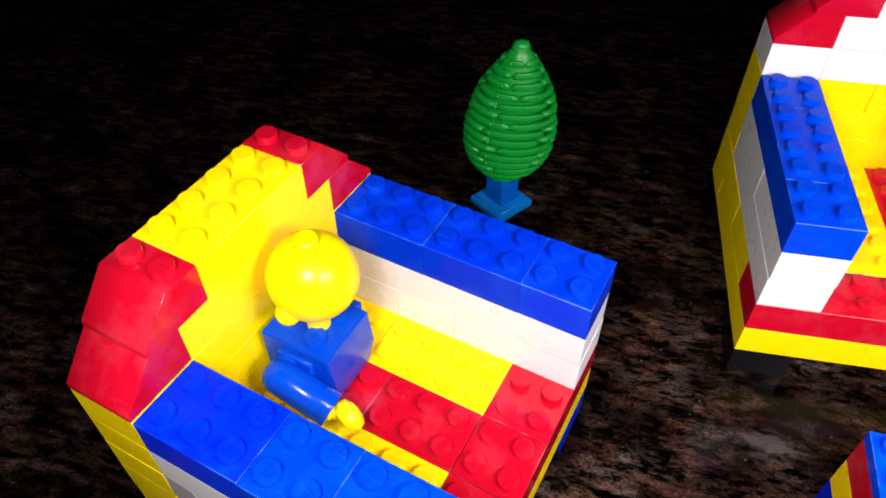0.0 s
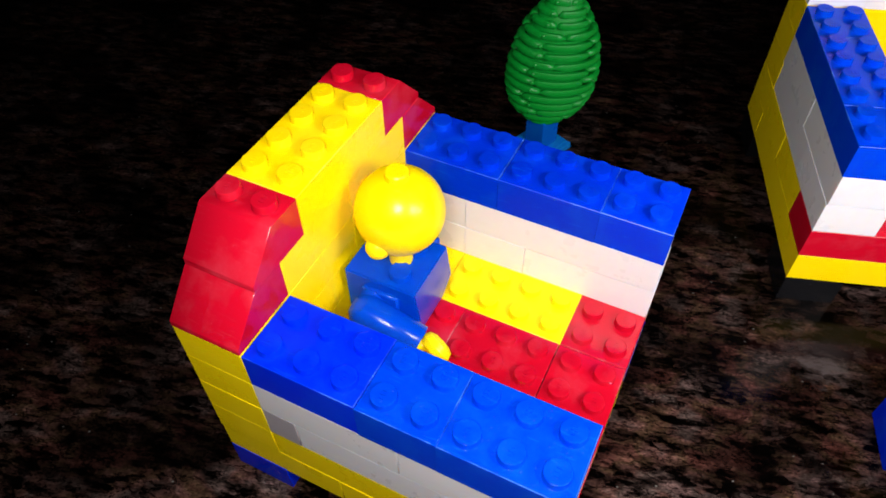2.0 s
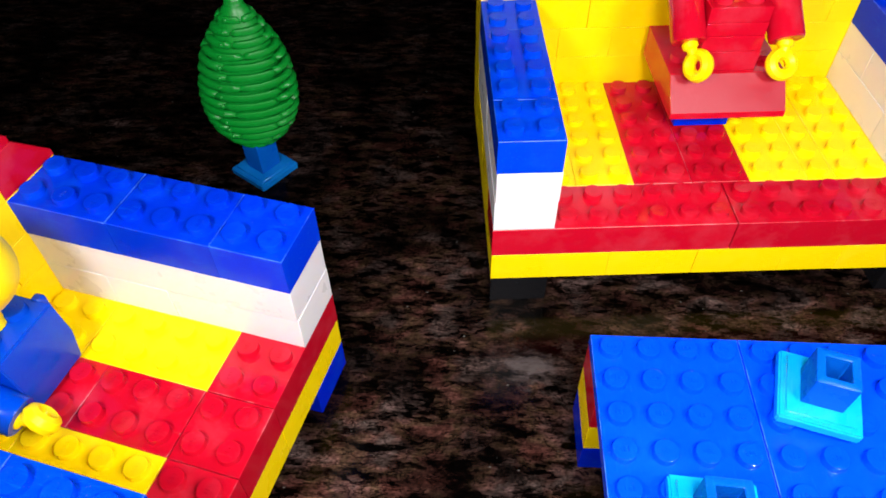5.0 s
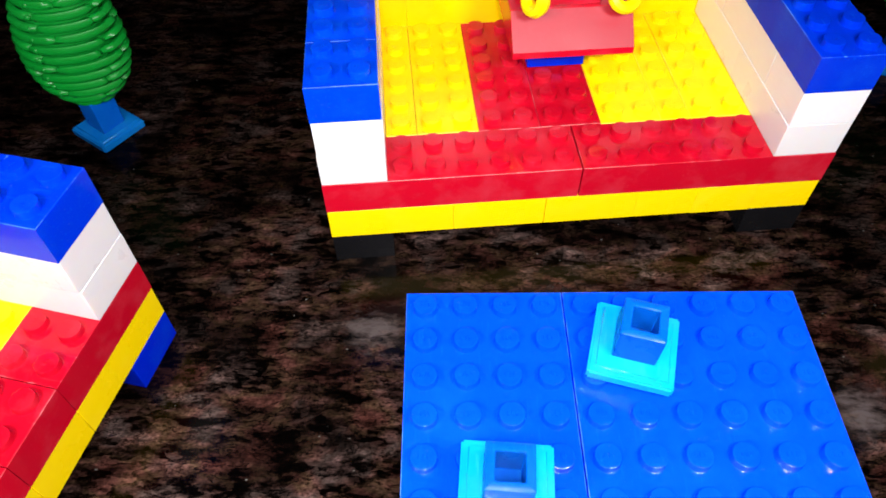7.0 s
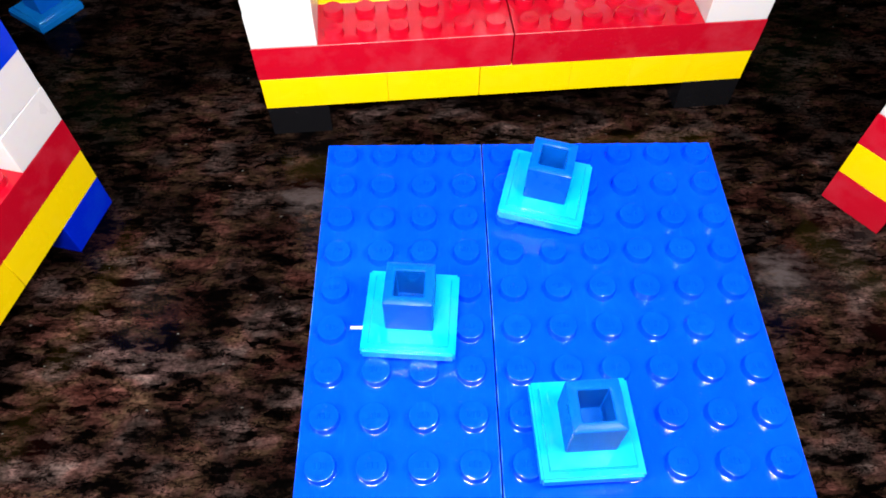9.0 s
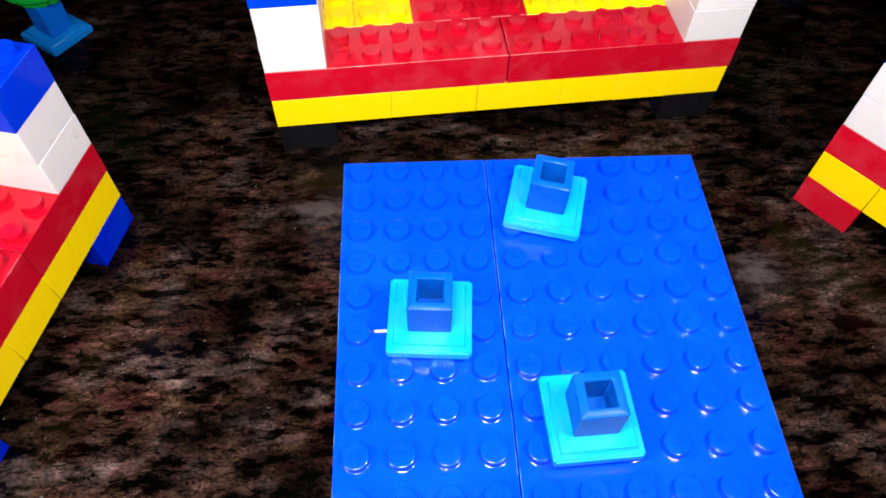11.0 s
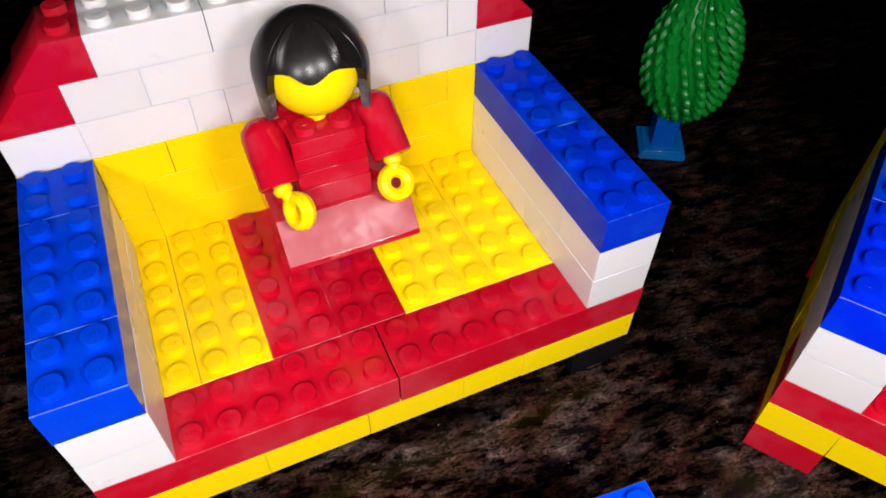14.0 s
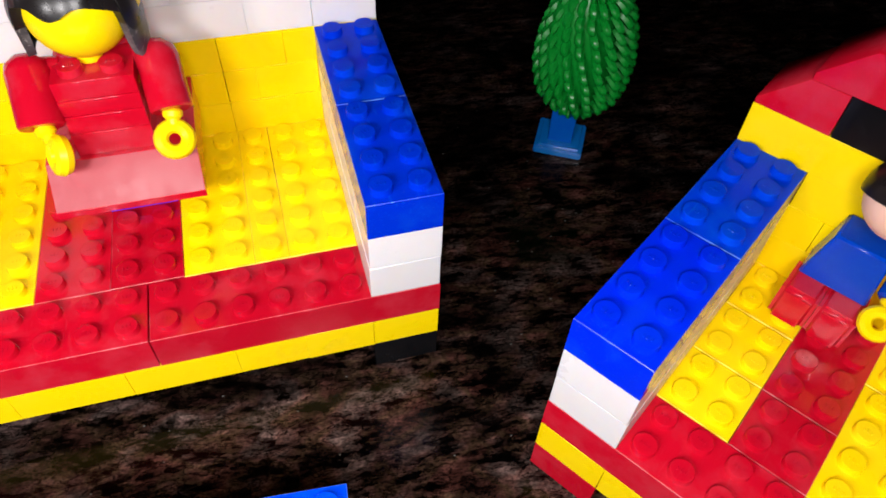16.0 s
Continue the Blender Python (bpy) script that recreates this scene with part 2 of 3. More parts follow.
    nt.links.new(mid.outputs[0], bump.inputs["Height"])
    nt.links.new(bump.outputs[0], bsdf.inputs["Normal"])
    return m


def paint(name, colour):
    m = bpy.data.materials.new(name)
    m.use_nodes = True
    nt = m.node_tree
    n = node(nt, "ShaderNodeTexNoise", Scale=6.0, Detail=6.0)
    nt.links.new(mixed(nt, n.outputs[0], tuple(c * 0.8 for c in colour), colour), nt.nodes["Principled BSDF"].inputs["Base Color"])
    nt.nodes["Principled BSDF"].inputs["Roughness"].default_value = 0.8
    return m


GRANITE = granite()
WALL = paint("dim_wall_paint", (0.05, 0.048, 0.046))


# ---- mesh building ----
def mesh_from(name, bm, *materials, smooth=38):
    bmesh.ops.recalc_face_normals(bm, faces=bm.faces)
    me = bpy.data.meshes.new(name)
    bm.to_mesh(me)
    bm.free()
    for m in materials:
        me.materials.append(m)
    for p in me.polygons:
        p.use_smooth = True
    me.set_sharp_from_angle(angle=radians(smooth))
    return me


def part(name, bm, material, parent, label="", at=(0, 0, 0), turn=0.0, smooth=38):
    """Links a bmesh (or a finished mesh) as one object under a thing or part."""
    me = mesh_from(name, bm, material, smooth=smooth) if isinstance(bm, bmesh.types.BMesh) else bm
    ob = new(name, me)
    ob.parent = parent
    ob.location, ob.rotation_euler = at, (0, 0, radians(turn))
    if label:
        tagged(ob, label)
    return ob


def add_box(bm, lo, hi, bevel=0.0002, segments=1, slot=0):
    r = bmesh.ops.create_cube(bm, size=1)
    lo, hi = Vector(lo), Vector(hi)
    for v in r["verts"]:
        v.co = Vector((lo[i] + (v.co[i] + 0.5) * (hi[i] - lo[i]) for i in range(3)))
    faces = {f for v in r["verts"] for f in v.link_faces}
    for f in faces:
        f.material_index = slot
    if bevel:
        edges = list({e for v in r["verts"] for e in v.link_edges})
        bmesh.ops.bevel(bm, geom=edges, offset=bevel, segments=segments, affect="EDGES", clamp_overlap=True, material=-1)


def add_prism(bm, outline, y0, y1, bevel=0.0002, slot=0):
    """A profile in x and z, drawn out from y0 to y1."""
    a = [bm.verts.new((x, y0, z)) for x, z in outline]
    b = [bm.verts.new((x, y1, z)) for x, z in outline]
    faces = [bm.faces.new(a), bm.faces.new(b[::-1])]
    n = len(outline)
    for i in range(n):
        faces.append(bm.faces.new((a[i], b[i], b[(i + 1) % n], a[(i + 1) % n])))
    for f in faces:
        f.material_index = slot
    bmesh.ops.recalc_face_normals(bm, faces=faces)
    if bevel:
        edges = list({e for f in faces for e in f.edges})
        bmesh.ops.bevel(bm, geom=edges, offset=bevel, segments=1, affect="EDGES", clamp_overlap=True, material=-1)


def add_turned(bm, profile, centre=(0, 0, 0), segments=18, m=None, slot=0):
    """A lathe body from (radius, height) pairs; closed where the radius is zero."""
    c = Vector(centre)
    rings = []
    for r, z in profile:
        if r <= 1e-7:
            rings.append([bm.verts.new(c + Vector((0, 0, z)))])
        else:
            rings.append([bm.verts.new(c + Vector((r * math.cos(a), r * math.sin(a), z)))
                          for a in (2 * math.pi * k / segments for k in range(segments))])
    made = []
    for p, q in zip(rings, rings[1:]):
        for k in range(segments):
            j = (k + 1) % segments
            if len(p) == 1:
                made.append(bm.faces.new((p[0], q[j], q[k])))
            elif len(q) == 1:
                made.append(bm.faces.new((p[k], p[j], q[0])))
            else:
                made.append(bm.faces.new((p[k], p[j], q[j], q[k])))
    for f in made:
        f.material_index = slot
    if m:
        verts = {v for f in made for v in f.verts}
        bmesh.ops.transform(bm, matrix=m, verts=list(verts))
    return made


STUD_R, STUD_H = 0.00245, 0.0018
STUD_SIDE = [(STUD_R + 0.00040, 0.0), (STUD_R + 0.00024, 0.0), (STUD_R + 0.00007, 0.00007), (STUD_R, 0.00024), (STUD_R, STUD_H - 0.00017), (STUD_R - 0.00005, STUD_H - 0.00005), (STUD_R - 0.00017, STUD_H), (STUD_R - 0.00028, STUD_H)]


def add_mark(bm, x, y, z, slot=0):
    """The worn maker's mark on top of a stud, as three low raised bars."""
    for k in (-1, 0, 1):
        half, long, low, high = 0.00024, 0.00062 - 0.00012 * abs(k), z - 0.0001, z + 0.00007
        cx = x + k * 0.00078
        base = [bm.verts.new((cx + a * half, y + b * long, low)) for a, b in ((-1, -1), (1, -1), (1, 1), (-1, 1))]
        top = [bm.verts.new((cx + 0.6 * a * half, y + 0.8 * b * long, high)) for a, b in ((-1, -1), (1, -1), (1, 1), (-1, 1))]
        for f in [bm.faces.new(top)] + [bm.faces.new((base[e], base[(e + 1) % 4], top[(e + 1) % 4], top[e])) for e in range(4)]:
            f.material_index = slot


def add_stud(bm, x, y, z, slot=0):
    add_turned(bm, [(r, h - 0.00002) for r, h in STUD_SIDE] + [(0, STUD_H - 0.00002)], (x, y, z), 18, slot=slot)
    add_mark(bm, x, y, z + STUD_H, slot)


def add_moulded(bm, x0, y0, x1, y1, h, w, d, studs, b):
    """One closed moulded body: a block with worn, chamfered top edges (slot 1), whose studs grow out of its top."""
    xs = [x0 + b] + [i * P for i in range(1, w)] + [x1 - b]
    ys = [y0 + b] + [j * P for j in range(1, d)] + [y1 - b]
    seen = {}

    def vert(x, y, z):
        key = (round(x * 1e6), round(y * 1e6), round(z * 1e6))
        if key not in seen:
            seen[key] = bm.verts.new((x, y, z))
        return seen[key]

    studs = set(studs)
    for i in range(w):
        for j in range(d):
            c = [(xs[i], ys[j]), (xs[i + 1], ys[j]), (xs[i + 1], ys[j + 1]), (xs[i], ys[j + 1])]
            rim = []
            for k in range(4):
                (ax, ay), (bx, by) = c[k], c[(k + 1) % 4]
                rim += [vert(ax + (bx - ax) * q / 4, ay + (by - ay) * q / 4, h) for q in range(4)]
            if (i, j) not in studs:
                bm.faces.new(rim)
                continue
            for r, z in STUD_SIDE:
                ring = [bm.verts.new(((i + 0.5) * P + r * math.cos(a), (j + 0.5) * P + r * math.sin(a), h + z))
                        for a in (math.pi * (1.25 + k / 8) for k in range(16))]
                for k in range(16):
                    bm.faces.new((rim[k], rim[(k + 1) % 16], ring[(k + 1) % 16], ring[k]))
                rim = ring
            bm.faces.new(rim)
            add_mark(bm, (i + 0.5) * P, (j + 0.5) * P, h + STUD_H)
    fine_x = [xs[i] + (xs[i + 1] - xs[i]) * q / 4 for i in range(w) for q in range(4)] + [xs[-1]]
    fine_y = [ys[j] + (ys[j + 1] - ys[j]) * q / 4 for j in range(d) for q in range(4)] + [ys[-1]]
    loop = [(x, ys[0]) for x in fine_x[:-1]] + [(xs[-1], y) for y in fine_y[:-1]]
    loop += [(x, ys[-1]) for x in fine_x[:0:-1]] + [(xs[0], y) for y in fine_y[:0:-1]]
    top = [vert(x, y, h) for x, y in loop]

    def out(x, y):
        return (x0 if x == xs[0] else x1 if x == xs[-1] else x), (y0 if y == ys[0] else y1 if y == ys[-1] else y)

    for z, slot in ((h - b, 1), (0.0, 0)):
        ring = [bm.verts.new((*out(x, y), z)) for x, y in loop]
        for k in range(len(loop)):
            n = (k + 1) % len(loop)
            bm.faces.new((top[k], top[n], ring[n], ring[k])).material_index = slot
        top = ring
    bm.faces.new(top)


made_bricks = {}


def brick_mesh(w, d, h, studs, material, slope=0):
    key = (w, d, round(h, 5), studs, material.name, slope)
    if key not in made_bricks:
        bm = bmesh.new()
        x1, y1 = w * P - GAP, d * P - GAP
        if studs and not slope:
            add_moulded(bm, GAP, GAP, x1, y1, h - 0.00003, w, d, studs, 0.00015)
        elif not slope:
            add_box(bm, (GAP, GAP, 0), (x1, y1, h - 0.00003), 0.00008)
        else:
            outline = [(GAP, 0), (x1, 0), (x1, h), (x1 - P + 2 * GAP, h), (GAP, 0.0016)]
            if slope < 0:
                outline = [(w * P - x, z) for x, z in outline][::-1]
            add_prism(bm, outline, GAP, y1, 0.00015)
        if slope:
            for i, j in studs:
                add_stud(bm, (i + 0.5) * P, (j + 0.5) * P, h - 0.00003)
        made_bricks[key] = mesh_from("brick", bm, material, WORN_EDGE[material.name])
    return made_bricks[key]


def brickwork(thing, rows, jitter=0.00009):
    """rows: (x, y, layer, width, depth, material[, slope]) in pitches and brick layers. Studs are built where nothing covers them."""
    taken = set()
    for x, y, layer, w, d, *_ in rows:
        for i in range(w):
            for j in range(d):
                taken.add((x + i, y + j, layer))
    for x, y, layer, w, d, material, *slope in rows:
        lean = slope[0] if slope else 0
        free = []
        for i in range(w):
            if lean > 0 and i == 0 or lean < 0 and i == w - 1:
                continue
            free += [(i, j) for j in range(d) if (x + i, y + j, layer + 1) not in taken]
        name = "slope_brick" if lean else "brick"
        ob = part(name, brick_mesh(w, d, H, tuple(free), material, lean), None, thing,
                  at=(x * P + random.uniform(-jitter, jitter), y * P + random.uniform(-jitter, jitter), layer * H))
        ob.rotation_euler[2] = random.uniform(-0.002, 0.002)


def run(x, y, layer, lengths, depth, material, along="x"):
    """A row of bricks of the given lengths, laid end to end."""
    out = []
    for n in lengths:
        out.append((x, y, layer, n, depth, material) if along == "x" else (x, y, layer, depth, n, material))
        x, y = (x + n, y) if along == "x" else (x, y + n)
    return out


def thing_at(name, x, y, z, turn, label, category, group=""):
    ob = new(name)
    ob.empty_display_size = 0.02
    ob.matrix_world = pose(x, y, z, 0, 0, turn)
    return tagged(ob, label, category, group)


# ---- the setting ----
bm = bmesh.new()
add_box(bm, (-0.5, -0.45, -0.03), (0.5, 0.5, 0.0), 0.0)
tagged(new("countertop", mesh_from("countertop", bm, GRANITE)), "polished dark brown and black granite countertop", "countertop", kind="structure")
# unseen close walls and ceiling, added to keep reflections and bounced light dark
for name, lo, hi in (("ceiling", (-0.52, -0.47, 0.6), (0.52, 0.52, 0.62)),
                     ("wall_north", (-0.52, 0.5, -0.03), (0.52, 0.52, 0.6)), ("wall_south", (-0.52, -0.47, -0.03), (0.52, -0.45, 0.6)),
                     ("wall_east", (0.5, -0.45, -0.03), (0.52, 0.5, 0.6)), ("wall_west", (-0.52, -0.45, -0.03), (-0.5, 0.5, 0.6))):
    bm = bmesh.new()
    add_box(bm, lo, hi, 0)
    tagged(new(name, mesh_from(name, bm, WALL)), "unseen plain dark wall added round the granite counter", "room", kind="structure")


# ---- the wide sofa in the middle ----
def sofa():
    t = thing_at("toy_sofa", 0, 0, 0, 0, "wide toy-brick sofa with yellow and white back and blue-topped arms", "toy sofa")
    b = []
    for x, y in ((-8, 0), (6, 0), (-8, 8), (6, 8)):
        b.append((x, y, 0, 2, 2, BLACK))
    b += run(-8, 0, 1, (4, 3, 3, 2, 2, 2), 2, YELLOW)
    for y in (2, 5):
        b += run(-8, y, 1, (4, 4, 4, 4), 3, YELLOW)
    b += run(-8, 8, 1, (4, 4, 4, 4), 2, YELLOW)
    # seat layer
    b += run(-8.02, 0, 2, (8,), 2, RED) + run(0.02, 0, 2, (8,), 2, RED)
    b += run(-8, 2, 2, (3, 3), 2, YELLOW, "y") + run(6, 2, 2, (2, 4), 2, YELLOW, "y")
    b += run(-6, 2, 2, (6,), 1, YELLOW, "y") + run(-5, 2, 2, (6,), 2, YELLOW, "y")
    b += run(-3, 2, 2, (6,), 2, RED, "y") + run(-1, 2, 2, (6,), 2, RED, "y")
    b += run(1, 2, 2, (6,), 2, YELLOW, "y") + run(3, 2, 2, (6,), 1, YELLOW, "y") + run(4, 2, 2, (6,), 2, YELLOW, "y")
    b += run(-8, 8, 2, (4, 4, 4, 4), 2, YELLOW)
    # arms
    b += run(-8, 0, 3, (3, 2, 3), 2, WHITE, "y") + run(-8, 0, 4, (4, 4), 2, WHITE, "y") + run(-8, 0, 5, (2, 4, 2), 2, LIGHT_BLUE, "y")
    b += run(6, 0, 3, (4, 4), 2, WHITE, "y") + run(6, 0, 4, (2, 4, 2), 2, WHITE, "y") + run(6, 0, 5, (4, 4), 2, MID_BLUE, "y")
    # back
    b += run(-8, 8, 3, (3, 4, 4, 3, 2), 2, YELLOW) + run(-8, 8, 4, (2, 1, 2, 4, 2, 1, 2, 2), 2, YELLOW) + run(-8, 8, 5, (2, 2, 4, 3, 2, 3), 2, YELLOW)
    b += run(-8, 8, 6, (2, 3, 1, 3, 3, 2, 2), 2, WHITE)
    b += [(-8, 8, 7, 2, 2, RED, 1), (6, 8, 7, 2, 2, RED, -1)] + run(-6, 8, 7, (2, 4, 2, 3, 1), 2, WHITE)
    b += [(-7, 8, 8, 2, 2, RED, 1), (5, 8, 8, 2, 2, RED, -1)] + run(-5, 8, 8, (3, 1, 4, 2), 2, WHITE)
    brickwork(t, b)


# ---- the two armchairs ----
def armchair_yellow():
    t = thing_at("toy_armchair", -0.1166, -0.0577, 0, 72.0, "toy-brick armchair with tall yellow back, red slopes and blue-topped white arms", "toy armchair", "armchairs by the table")
    b = []
    for x, y in ((-5, 0), (3, 0), (-5, 8), (3, 8)):
        b.append((x, y, 0, 2, 2, BLUE))
    for y, rows in ((0, (4, 2, 4)), (2, (4, 2, 4)), (4, (2, 4, 4)), (6, (4, 2, 4)), (8, (3, 4, 3))):
        b += run(-5, y, 1, rows, 2, YELLOW)
    b += run(-5, 0, 2, (4, 2, 4), 2, RED)
    b += run(-5, 2, 2, (2, 4), 2, YELLOW, "y") + run(3, 2, 2, (4, 2), 2, YELLOW, "y")
    b += run(-3, 2, 2, (4, 2), 2, YELLOW, "y") + run(-1, 2, 2, (3, 2, 1), 2, RED, "y") + run(1, 2, 2, (4, 2), 2, YELLOW, "y")
    b += run(-5, 8, 2, (2, 4, 4), 2, YELLOW)
    b += run(-5, 0, 3, (3, 4), 2, WHITE, "y") + [(-5, 7, 3, 2, 1, GREYED)] + run(-5, 0, 4, (4, 4), 2, WHITE, "y")
    b += run(-5, 0, 5, (3, 2), 2, LIGHT_BLUE, "y") + run(-5, 5, 5, (3,), 2, BLUE, "y")
    b += run(3, 0, 3, (4, 2, 2), 2, WHITE, "y") + run(3, 0, 4, (6, 2), 2, WHITE, "y") + run(3, 0, 5, (2, 3, 3), 2, MID_BLUE, "y")
    b += run(-5, 8, 3, (2, 3, 3, 2), 2, YELLOW) + run(-5, 8, 4, (3, 4, 3), 2, YELLOW) + run(-5, 8, 5, (2, 3, 3, 2), 2, YELLOW)
    b += [(-5, 8, 6, 2, 2, RED, 1), (3, 8, 6, 2, 2, RED, -1)] + run(-3, 8, 6, (3, 3), 2, YELLOW)
    b += [(-4, 8, 7, 2, 2, RED, 1), (2, 8, 7, 2, 2, RED, -1)] + run(-2, 8, 7, (4,), 2, YELLOW)
    brickwork(t, b)


def armchair_red():
    t = thing_at("toy_armchair", 0.0996, -0.0675, 0, -56.3, "toy-brick armchair with red and black upper back and blue-topped white arms", "toy armchair", "armchairs by the table")
    b = []
    for x, y in ((-5, 0), (3, 0), (-5, 8), (3, 8)):
        b.append((x, y, 0, 2, 2, RED))
    b += run(-5, 0, 1, (2, 4, 4), 2, YELLOW)
    for y in (2, 4, 6, 8):
        b += run(-5, y, 1, (4, 2, 4), 2, YELLOW)
    b += run(-5, 0, 2, (6, 4), 2, RED)
    b += run(-5, 2, 2, (2, 4), 2, YELLOW, "y") + run(3, 2, 2, (4, 2), 2, YELLOW, "y")
    b += run(-3, 2, 2, (2, 2, 2), 2, YELLOW, "y") + run(-1, 2, 2, (2, 4), 2, RED, "y") + run(1, 2, 2, (4, 2), 2, YELLOW, "y")
    b += run(-5, 8, 2, (4, 2, 4), 2, YELLOW)
    for x in (-5, 3):
        b += run(x, 0, 3, (4, 4), 2, WHITE, "y") + run(x, 0, 4, (4, 4), 2, WHITE, "y") + run(x, 0, 5, (4,), 2, BLUE, "y") + run(x, 4, 5, (4,), 2, LIGHT_BLUE, "y")
    b += run(-5, 8, 3, (2, 3, 3, 2), 2, YELLOW) + run(-5, 8, 4, (3, 4, 3), 2, YELLOW) + run(-5, 8, 5, (2, 3, 3, 2), 2, YELLOW) + run(-5, 8, 6, (4, 2, 4), 2, YELLOW)
    b += [(-5, 8, 7, 2, 2, RED, 1), (3, 8, 7, 2, 2, RED, -1)] + run(-3, 8, 7, (3, 3), 2, BLACK)
    b += [(-4, 8, 8, 2, 2, RED, 1), (2, 8, 8, 2, 2, RED, -1)] + run(-2, 8, 8, (2, 2), 2, RED)
    brickwork(t, b)


# ---- the low table ----
def table():
    t = thing_at("toy_table", -0.0117, -0.1186, 0, -4.6, "low toy-brick table with bright blue studded top on striped legs", "toy table")
    for x, w, shift in ((-5, 4, -0.0001), (-1, 6, 0.0001)):
        studs = tuple((i, j) for i in range(w) for j in range(10))
        part("tabletop_plate", brick_mesh(w, 10, PLATE, studs, TABLE_BLUE), None, t, at=(x * P + shift, 0, 3 * H))
    for x, y in ((-5, 0), (4, 0), (-5, 8), (4, 8)):
        for layer, m in ((0, BLUE), (1, YELLOW), (2, RED)):
            part("leg_brick", brick_mesh(1, 2, H, (), m), None, t, at=(x * P, y * P, layer * H))
    bm = bmesh.new()
    add_box(bm, (-0.0330, 0.0365, 3 * H + PLATE - 0.0001), (-0.0301, 0.0371, 3 * H + PLATE + 0.00012), 0.00005)
    part("scuff_mark", bm, WHITE, t, "small white scuff")
    part("joining_brick", brick_mesh(2, 4, H, (), BLUE), None, t, at=(-2 * P, 0, 2 * H))


# ---- hollow stands, trees ----
def socket_stand(t, tall=0.0085, plate=CYAN, words="glossy light-blue square plate"):
    bm = bmesh.new()
    add_box(bm, (-0.00795, -0.00795, 0), (0.00795, 0.00795, 0.0026), 0.0004, 2)
    add_box(bm, (-0.0070, -0.0070, 0.002), (0.0070, 0.0070, 0.0032), 0.0005, 3)
    part("base_plate", bm, plate, t, words)
    bm = bmesh.new()
    o, i = 0.0040, 0.0024
    r = []
    for s, z in ((o, 0.0032), (o, 0.0032 + tall), (i, 0.0032 + tall), (i, 0.0045)):
        r.append([bm.verts.new((s * a, s * b, z)) for a, b in ((-1, -1), (1, -1), (1, 1), (-1, 1))])
    for p, q in zip(r, r[1:]):
        for k in range(4):
            bm.faces.new((p[k], p[(k + 1) % 4], q[(k + 1) % 4], q[k]))
    bm.faces.new(r[-1])
    bm.faces.new(r[0][::-1])
    bmesh.ops.bevel(bm, geom=list(bm.edges), offset=0.0002, segments=1, affect="EDGES", clamp_overlap=True)
    part("socket", bm, TUBE_BLUE, t, "hollow square blue socket")


def stand(x, y, z, turn, tip=(0, 0)):
    t = thing_at("toy_tree_stand", x, y, z, turn, "glossy light-blue toy stand with hollow blue socket, on the blue table", "toy stand", "stands on the table")
    t.rotation_euler = (radians(tip[0]), radians(tip[1]), radians(turn))
    socket_stand(t)


def crown_radius(u, widest=0.0151):
    """Outline of the egg-shaped crown, u from 0 (bottom) to 1 (tip)."""
    knots = ((0, 0.36), (0.07, 0.66), (0.17, 0.89), (0.30, 1.0), (0.44, 1.0), (0.57, 0.93), (0.70, 0.80), (0.83, 0.54), (0.93, 0.32), (1.0, 0.0))
    return widest * float(np.interp(u, [k for k, _ in knots], [r for _, r in knots]))


